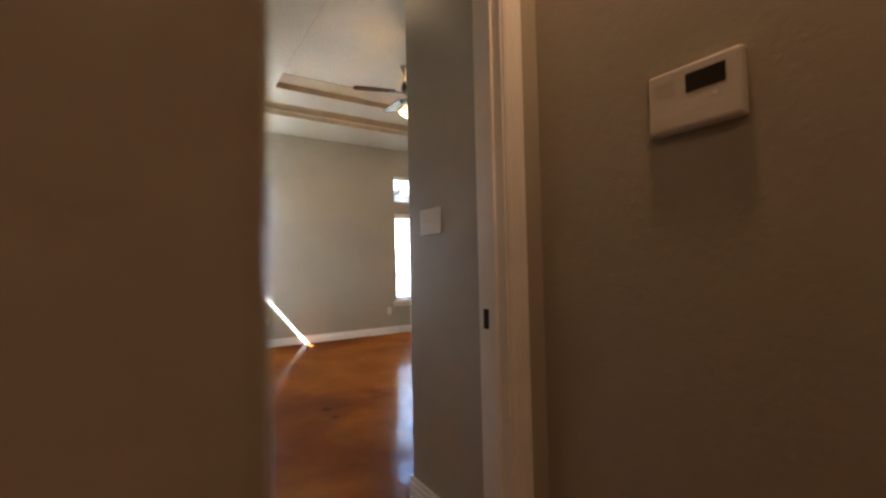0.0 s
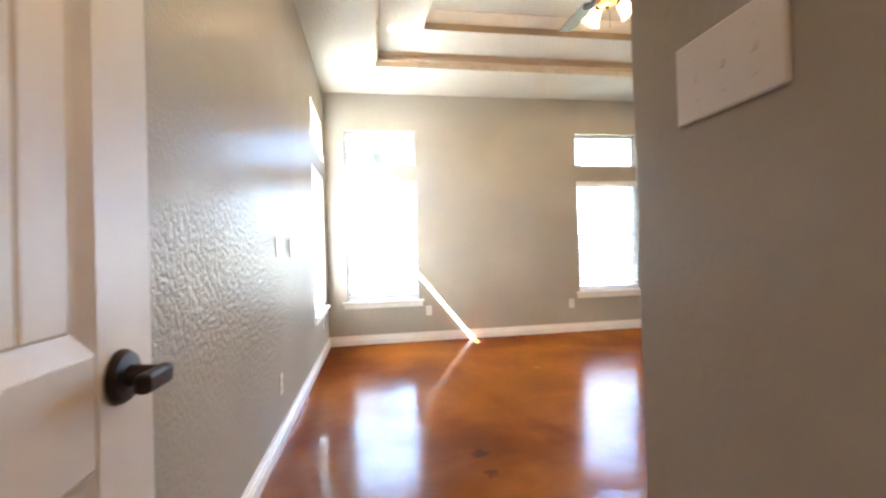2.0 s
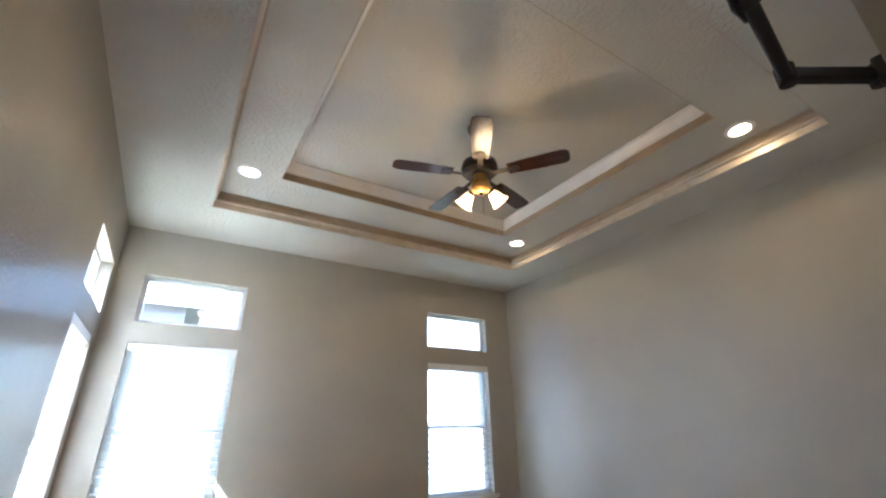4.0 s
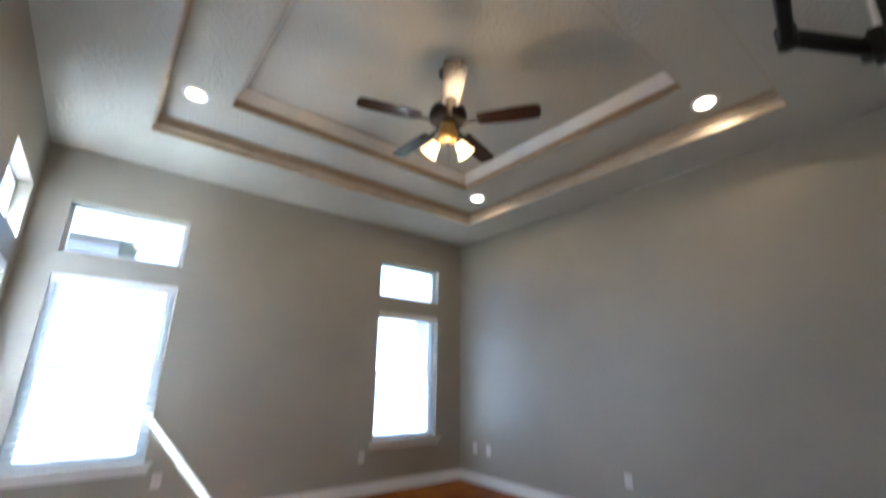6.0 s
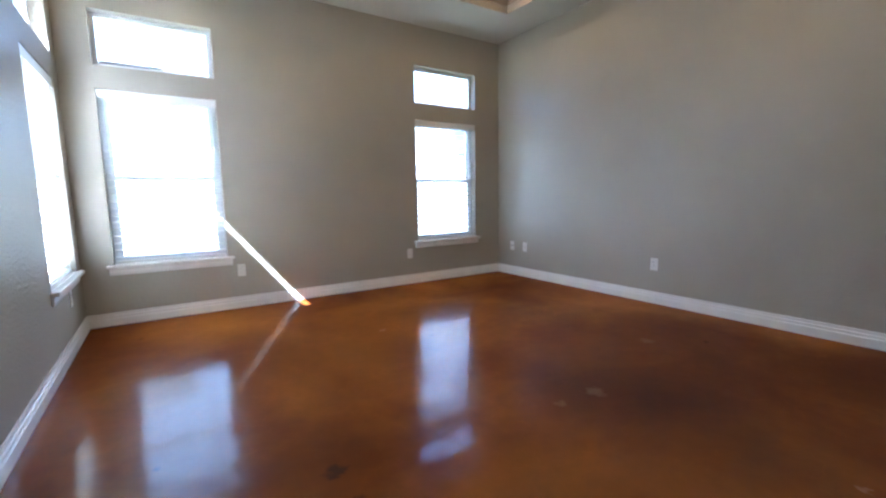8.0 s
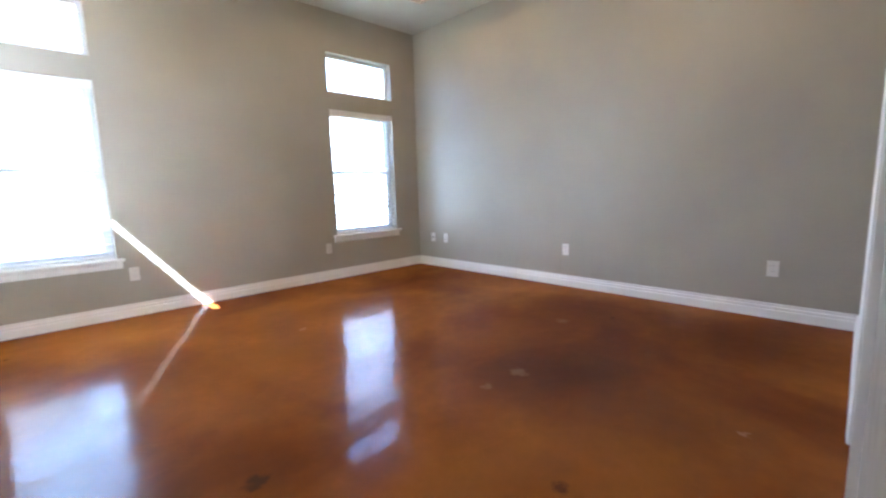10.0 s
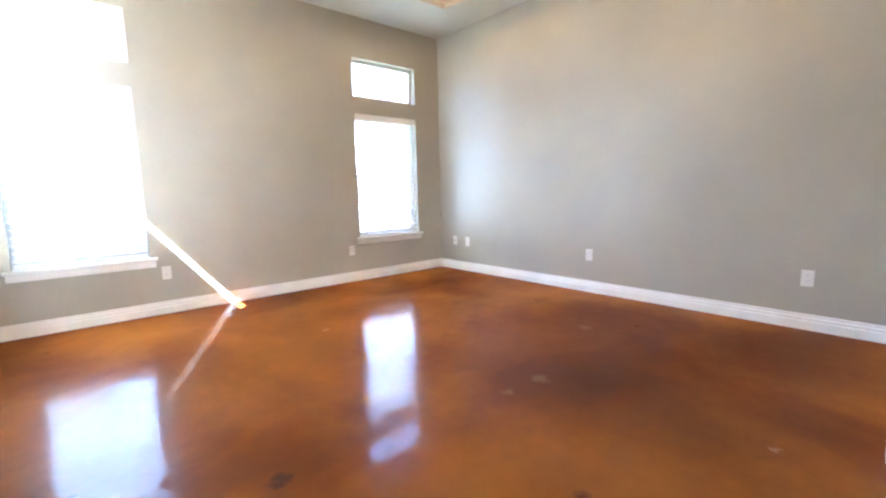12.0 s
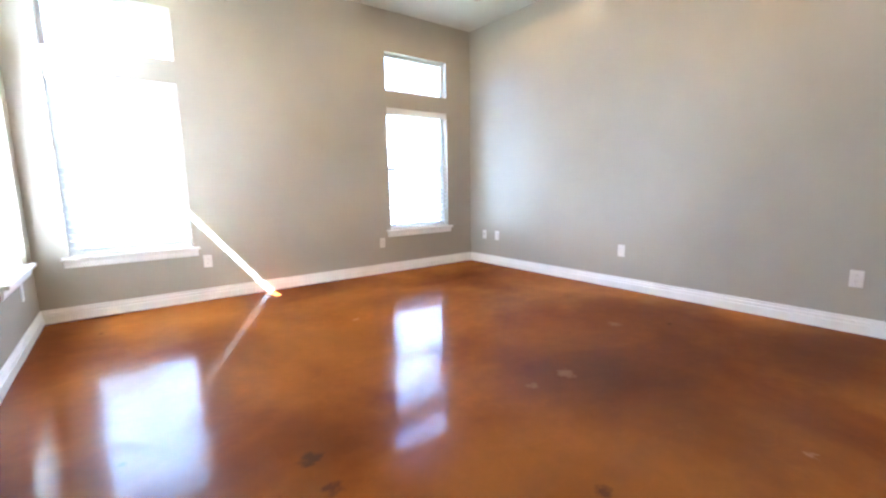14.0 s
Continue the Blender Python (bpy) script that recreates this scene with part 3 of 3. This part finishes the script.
def blind(m, u0, u1, label, tilt):
    holder = tagged(new("window_blind"), label=label, category="blind", group="window blinds")
    z0, z1 = WIN_Z[0], WIN_Z[1]
    part("headrail", box((u0 + 0.008, 0.015, z1 - 0.055), (u1 - 0.008, 0.072, z1 - 0.004), 0.004), M_SLAT, holder)
    part("valance", box((u0 + 0.004, 0.006, z1 - 0.07), (u1 - 0.004, 0.014, z1 - 0.003), 0.003), M_SLAT, holder)
    part("bottom_rail", box((u0 + 0.012, 0.022, z0 + 0.012), (u1 - 0.012, 0.070, z0 + 0.030), 0.004), M_SLAT, holder)
    me = None
    pitch = 0.0575
    z = z0 + 0.065
    while z < z1 - 0.075:
        if me is None:
            ob = part("slat", box((u0 + 0.012, -0.031, -0.0016), (u1 - 0.012, 0.031, 0.0016)), M_SLAT, holder)
            me = ob.data
        else:
            ob = new("slat", me)
            ob.parent = holder
        ob.location = (0, 0.046, z)
        ob.rotation_euler = (radians(tilt), 0, 0)
        z += pitch
    for u in (u0 + 0.10, u1 - 0.10):
        part("ladder_cord", tube([(u, 0.019, z0 + 0.02), (u, 0.019, z1 - 0.05)], 0.0014, 6), M_CORD, holder)
    part("tilt_wand", tube([(u0 + 0.06, 0.006, z1 - 0.75), (u0 + 0.06, 0.004, z1 - 0.08)], 0.004, 8), M_SLAT, holder)
    holder.matrix_world = m
    return holder


AT_N, AT_W = pose(0, N, 0), pose(0, 0, 0, 0, 0, 90)
window("window_1", AT_N, *WIN1, "white vinyl window with transom beside the corner")
window("window_2", AT_N, *WIN2, "white vinyl window with transom near the plain wall")
window("window_3", AT_W, *WIN3, "white vinyl window with transom in the textured wall")
blind(AT_N, *WIN1, "white slatted blind lowered over the corner window", 9)
blind(AT_N, *WIN2, "white slatted blind lowered over the far window", 9)
blind(AT_W, *WIN3, "white slatted blind lowered in the side window", -38)


# ---- wall plates ----
def outlet(m, kind="outlet", label="white duplex power outlet on the wall above the baseboard"):
    """Local: x along the wall, -y into the room, origin at the plate's middle."""
    holder = tagged(new("power_outlet" if kind == "outlet" else "wall_plate"), label=label, category="outlet" if kind == "outlet" else "wall plate", group="wall plates")
    part("cover_plate", box((-0.035, -0.006, -0.057), (0.035, 0, 0.057), 0.003, 3), M_PLATE, holder)
    if kind == "outlet":
        for dz in (-0.02, 0.02):
            r = part("receptacle", box((-0.017, -0.0085, dz - 0.014), (0.017, -0.005, dz + 0.014), 0.003), M_PLATE, holder)
            for dx, hh in ((-0.0065, 0.008), (0.0065, 0.0065)):
                part("slot", box((dx - 0.0012, -0.0092, dz - hh / 2 + 0.002), (dx + 0.0012, -0.0084, dz + hh / 2 + 0.002)), M_SLOT, r)
    elif kind == "jack":
        part("jack", lathe([(0.008, 0), (0.008, 0.004), (0.005, 0.005), (0.005, 0.012)], 16, pose(0, -0.005, 0, 90)), M_BRONZE, holder, "metal coaxial jack")
    else:
        part("toggle", box((-0.004, -0.009, -0.004), (0.004, -0.005, 0.008), 0.0015), M_PLATE, holder)
    for dz in (-0.042, 0.042) if kind != "outlet" else (0,):
        part("screw", lathe([(0.003, 0), (0.003, 0.001), (0.002, 0.0016)], 10, pose(0, -0.006, dz, 90)), M_ALMOND, holder)
    holder.matrix_world = m
    return holder


outlet(pose(1.165, N, 0.36))
outlet(pose(2.985, N, 0.36))
outlet(pose(W, 5.10, 0.365, 0, 0, -90))
outlet(pose(W, 3.46, 0.36, 0, 0, -90))
outlet(pose(W, 7.02, 0.375, 0, 0, -90), "jack", "white coaxial jack plate on the wall near the corner")
outlet(pose(W, 6.79, 0.375, 0, 0, -90))
outlet(pose(0, 4.75, 0.33, 0, 0, 90))
outlet(pose(0, 4.74, 1.10, 0, 0, 90), "switch", "white switch plate on the textured wall")
outlet(pose(0, 5.14, 1.10, 0, 0, 90), "switch", "white switch plate on the textured wall")
outlet(pose(0, 6.75, 0.36, 0, 0, 90))


def switch_bank(m):
    holder = tagged(new("light_switch"), label="white three-gang toggle switch plate on greige wall", category="switch")
    part("cover_plate", box((-0.085, -0.007, -0.057), (0.085, 0, 0.057), 0.0035, 3), M_PLATE, holder)
    for dx in (-0.046, 0, 0.046):
        part("toggle", box((dx - 0.004, -0.010, -0.004), (dx + 0.004, -0.0065, 0.008), 0.0015), M_PLATE, holder)
        for dz in (-0.03, 0.03):
            part("screw", lathe([(0.0032, 0), (0.0032, 0.001), (0.002, 0.0016)], 10, pose(dx, -0.007, dz, 90)), M_PLATE, holder)
    holder.matrix_world = m


switch_bank(pose(CORRIDOR, 2.712, 1.265, 0, 0, -90))


def alarm_panel(m):
    holder = tagged(new("alarm_keypad"), label="off-white plastic alarm keypad with a dark display", category="keypad")
    body = part("body", box((-0.097, -0.028, -0.069), (0.095, 0, 0.069), 0.008, 3), M_ALMOND, holder)
    part("display", box((-0.012, -0.0292, 0.006), (0.066, -0.0279, 0.047), 0.0005), M_SCREEN, holder, "dark unlit display")
    for k in range(5):
        part("speaker_slot", box((-0.075, -0.0288, 0.012 + k * 0.007), (-0.035, -0.0278, 0.014 + k * 0.007)), M_ALMOND, holder)
    part("button", lathe([(0.004, 0), (0.004, 0.002), (0.003, 0.003)], 12, pose(0.045, -0.0278, -0.012, 90)), M_PLATE, holder)
    part("flip_cover", box((-0.094, -0.0295, -0.062), (0.092, -0.0276, -0.027), 0.0008), M_ALMOND, holder)
    holder.matrix_world = m


alarm_panel(pose(CORRIDOR, 1.605, 1.427, 0, 0, -90))


# ---- ceiling fan ----
def ceiling_fan(m, phase):
    fan = tagged(new("ceiling_fan"), label="bronze ceiling fan with five walnut blades and lit lamps", category="ceiling fan")
    drop = Z3 - 2.86
    part("canopy", lathe([(0.02, drop - 0.07), (0.045, drop - 0.06), (0.068, drop - 0.03), (0.072, drop - 0.002)], 32), M_BRONZE, fan, smooth=False)
    part("downrod", tube([(0, 0, 0.12), (0, 0, drop - 0.05)], 0.0125), M_BRONZE, fan)
    part("motor_housing", lathe([(0.05, -0.03), (0.10, -0.028), (0.125, -0.005), (0.13, 0.03), (0.12, 0.07), (0.085, 0.10), (0.04, 0.115), (0.02, 0.14)], 40), M_BRONZE, fan)
    for k in range(5):
        a = phase + 72 * k
        turn = pose(0, 0, 0, 0, 0, a) @ pose(0, 0, -0.02, -7, 0, 0)
        b = bmesh.new()
        outline = [(0.20, -0.052), (0.30, -0.060), (0.45, -0.066), (0.57, -0.067), (0.60, -0.058), (0.615, -0.035), (0.615, 0.035), (0.60, 0.058), (0.57, 0.067), (0.45, 0.066), (0.30, 0.060), (0.20, 0.052)]
        lo = [b.verts.new((x, y, -0.003)) for x, y in outline]
        hi = [b.verts.new((x, y, 0.003)) for x, y in outline]
        b.faces.new(lo[::-1])
        b.faces.new(hi)
        for i in range(len(lo)):
            b.faces.new((lo[i], lo[(i + 1) % len(lo)], hi[(i + 1) % len(lo)], hi[i]))
        blade = part("blade", b, M_BLADE, fan, "dark walnut fan blade")
        blade.matrix_local = turn
        iron = bmesh.new()
        box((0.09, -0.018, -0.010), (0.22, 0.018, -0.004), 0.003, bm=iron)
        join(iron, lathe([(0.036, -0.0085), (0.036, -0.0035), (0.03, -0.003)], 20, pose(0.245, 0, 0)))
        part("blade_iron", iron, M_BRONZE, blade)
    part("light_fitter", lathe([(0.018, -0.169), (0.04, -0.163), (0.06, -0.145), (0.068, -0.115), (0.062, -0.08), (0.045, -0.06), (0.05, -0.031)], 32), M_BRASS, fan)
    part("finial", lathe([(0.004, -0.195), (0.012, -0.188), (0.014, -0.176), (0.02, -0.168)], 16), M_BRONZE, fan)
    for a in (101, 1):
        arm_m = pose(0, 0, -0.105, 0, 0, a) @ pose(0.06, 0, 0, 0, 128, 0)
        arm = part("lamp_arm", lathe([(0.014, 0), (0.014, 0.03), (0.022, 0.034), (0.024, 0.05)], 20), M_BRONZE, fan)
        arm.matrix_local = arm_m
        shade = lathe([(0.026, 0.045), (0.034, 0.06), (0.042, 0.085), (0.050, 0.115), (0.066, 0.145), (0.063, 0.146), (0.047, 0.116), (0.039, 0.086), (0.030, 0.06), (0.01, 0.052)], 32)
        part("shade", shade, M_SHADE, arm, "lit frosted glass bell shade")
        part("bulb", lathe([(0.012, 0.053), (0.014, 0.07), (0.024, 0.095), (0.024, 0.108), (0.012, 0.122)], 20), M_BULB, arm)
    part("pull_chain", tube([(0.03, 0.02, -0.16), (0.03, 0.02, -0.30)], 0.0018, 6), M_BRONZE, fan)
    fan.matrix_world = m
    return fan


FAN = (2.16, 4.91)
ceiling_fan(pose(FAN[0], FAN[1], 2.86), -53)
lamp("fan_light", "POINT", pose(FAN[0], FAN[1], 2.56), 0.75, WARM, radius=0.09)


# ---- recessed lights ----
def downlight(x, y, z, watts=0.55, color=WARM):
    can = tagged(new("recessed_light"), label="lit round recessed ceiling light with white trim", category="ceiling light", group="recessed lights")
    part("trim_ring", lathe([(0.062, -0.001), (0.065, -0.008), (0.085, -0.009), (0.095, -0.003), (0.095, 0.0)], 36), M_TRIM, can)
    part("lens", lathe([(0.0, -0.0095), (0.04, -0.0105), (0.061, -0.0092), (0.061, -0.002)], 32), M_LENS, can, "glowing warm lens")
    can.location = (x, y, z)
    lamp("recessed_lamp", "SPOT", pose(x, y, z - 0.03), watts, color, radius=0.05, cone=radians(168))


for x, y in ((0.805, 6.08), (3.575, 6.13), (3.625, 3.835), (0.80, 3.83)):
    downlight(x, y, Z2)
downlight(0.80, 1.56, 2.6, 0.95, (1.0, 0.50, 0.23))
# this second hall light is unseen, added as fill for the dim hall
downlight(-0.35, 0.40, 2.6, 1.1, (1.0, 0.50, 0.23))


# ---- air register and screen mount ----
def air_register(m):
    holder = tagged(new("air_register"), label="white metal ceiling air register with angled slats", category="vent")
    bm = box((-0.18, -0.11, -0.007), (-0.145, 0.11, 0), 0.002)
    box((0.145, -0.11, -0.007), (0.18, 0.11, 0), 0.002, bm=bm)
    box((-0.145, -0.11, -0.0065), (0.145, -0.08, 0), 0.002, bm=bm)
    box((-0.145, 0.08, -0.0065), (0.145, 0.11, 0), 0.002, bm=bm)
    part("frame", bm, M_PLATE, holder)
    part("backing", box((-0.15, -0.085, -0.002), (0.15, 0.085, -0.0005)), M_DUCT, holder)
    for k in range(12):
        s = part("slat", box((-0.0008, -0.082, -0.009), (0.0008, 0.082, 0.009)), M_PLATE, holder)
        s.location, s.rotation_euler = (-0.13 + k * 0.0236, 0, -0.008), (0, radians(38), 0)
    holder.matrix_world = m


air_register(pose(2.27, 3.17, C))


def screen_mount():
    """A folded, two-armed wall mount for a screen, with no screen on it."""
    z, wall_y = 1.79, 2.931
    wall_joint, elbow, head = Vector((1.585, wall_y + 0.035, z)), Vector((1.436, 3.055, z)), Vector((1.195, 3.013, z))
    mount = tagged(new("screen_mount"), label="black folded articulated screen mount bolted to the wall", category="wall mount")
    part("wall_plate", box((1.555, wall_y - 0.006, z - 0.11), (1.615, wall_y + 0.012, z + 0.11), 0.003), M_MOUNT, mount)
    part("bracket", box((1.565, wall_y + 0.012, z - 0.03), (1.605, wall_y + 0.035, z + 0.03), 0.004), M_MOUNT, mount)

    def arm(a, c):
        d = (c - a)
        bm = box((0, -0.011, -0.0145), (d.length, 0.011, 0.0145), 0.006, 3)
        ob = part("arm", bm, M_MOUNT, mount)
        ob.matrix_world = Matrix.Translation(a) @ d.to_track_quat("X", "Z").to_matrix().to_4x4()

    arm(wall_joint, elbow)
    arm(elbow, head)
    for p in (wall_joint, elbow, head):
        part("pivot", lathe([(0.010, -0.021), (0.0165, -0.019), (0.017, 0.019), (0.010, 0.021)], 20, pose(*p)), M_MOUNT, mount)
        part("bolt", lathe([(0.007, 0.021), (0.007, 0.026), (0.005, 0.028)], 6, pose(*p)), M_MOUNT, mount)
    plate = box((head.x - 0.022, head.y + 0.012, z - 0.032), (head.x + 0.022, head.y + 0.018, z + 0.032), 0.003)
    box((head.x - 0.012, head.y, z - 0.012), (head.x + 0.012, head.y + 0.013, z + 0.012), 0.003, bm=plate)
    part("screen_plate", plate, M_MOUNT, mount)


screen_mount()

# ---- outside ----
structure("ground", box((-300, -300, -0.5), (300, 300, -0.35)), M_GRASS, "dry lawn round the house", "ground")
eave = bmesh.new()
box((-0.62, 1.5, 3.05), (-T - 0.002, N + 0.62, 3.11), bm=eave)
# unseen west edge, hung low to narrow the sun streak through the transom
box((-0.66, 1.5, 2.988), (-0.621, N + 0.66, 3.2), bm=eave)
box((-T - 0.001, N + T + 0.002, 2.99), (W + 0.9, N + 0.62, 3.05), bm=eave)
box((-0.62, N + 0.621, 2.97), (W + 0.9, N + 0.66, 3.14), bm=eave)
structure("eave", eave, M_SOFFIT, "painted roof overhang along the outer walls, its unseen west edge trimming the sunlight", "eave")


def neighbour(x, y, w, d, h, rise, label):
    house = tagged(new("house"), label=label, category="house")
    part("wall", box((-w / 2, -d / 2, -0.36), (w / 2, d / 2, h)), M_STUCCO, house)
    b = bmesh.new()
    o = 0.5
    base = [b.verts.new(v) for v in ((-w / 2 - o, -d / 2 - o, h), (w / 2 + o, -d / 2 - o, h), (w / 2 + o, d / 2 + o, h), (-w / 2 - o, d / 2 + o, h))]
    ridge = [b.verts.new(v) for v in ((-w / 2 + d / 2, 0, h + rise), (w / 2 - d / 2, 0, h + rise))]
    b.faces.new(base[::-1])
    b.faces.new((base[0], base[1], ridge[1], ridge[0]))
    b.faces.new((base[1], base[2], ridge[1]))
    b.faces.new((base[2], base[3], ridge[0], ridge[1]))
    b.faces.new((base[3], base[0], ridge[0]))
    part("roof", b, M_ROOF, house)
    fascia = box((-w / 2 - o, -d / 2 - o - 0.02, h - 0.28), (w / 2 + o, -d / 2 - o, h - 0.003))
    part("fascia", fascia, M_SOFFIT, house)
    house.location = (x, y, 0)


neighbour(-6.4, 22.0, 14.0, 9.0, 4.85, 0.4, "tall pale stucco house with a low grey shingle roof")
neighbour(17.0, 23.0, 16.0, 10.0, 4.4, 2.4, "pale stucco house with a hipped grey shingle roof")
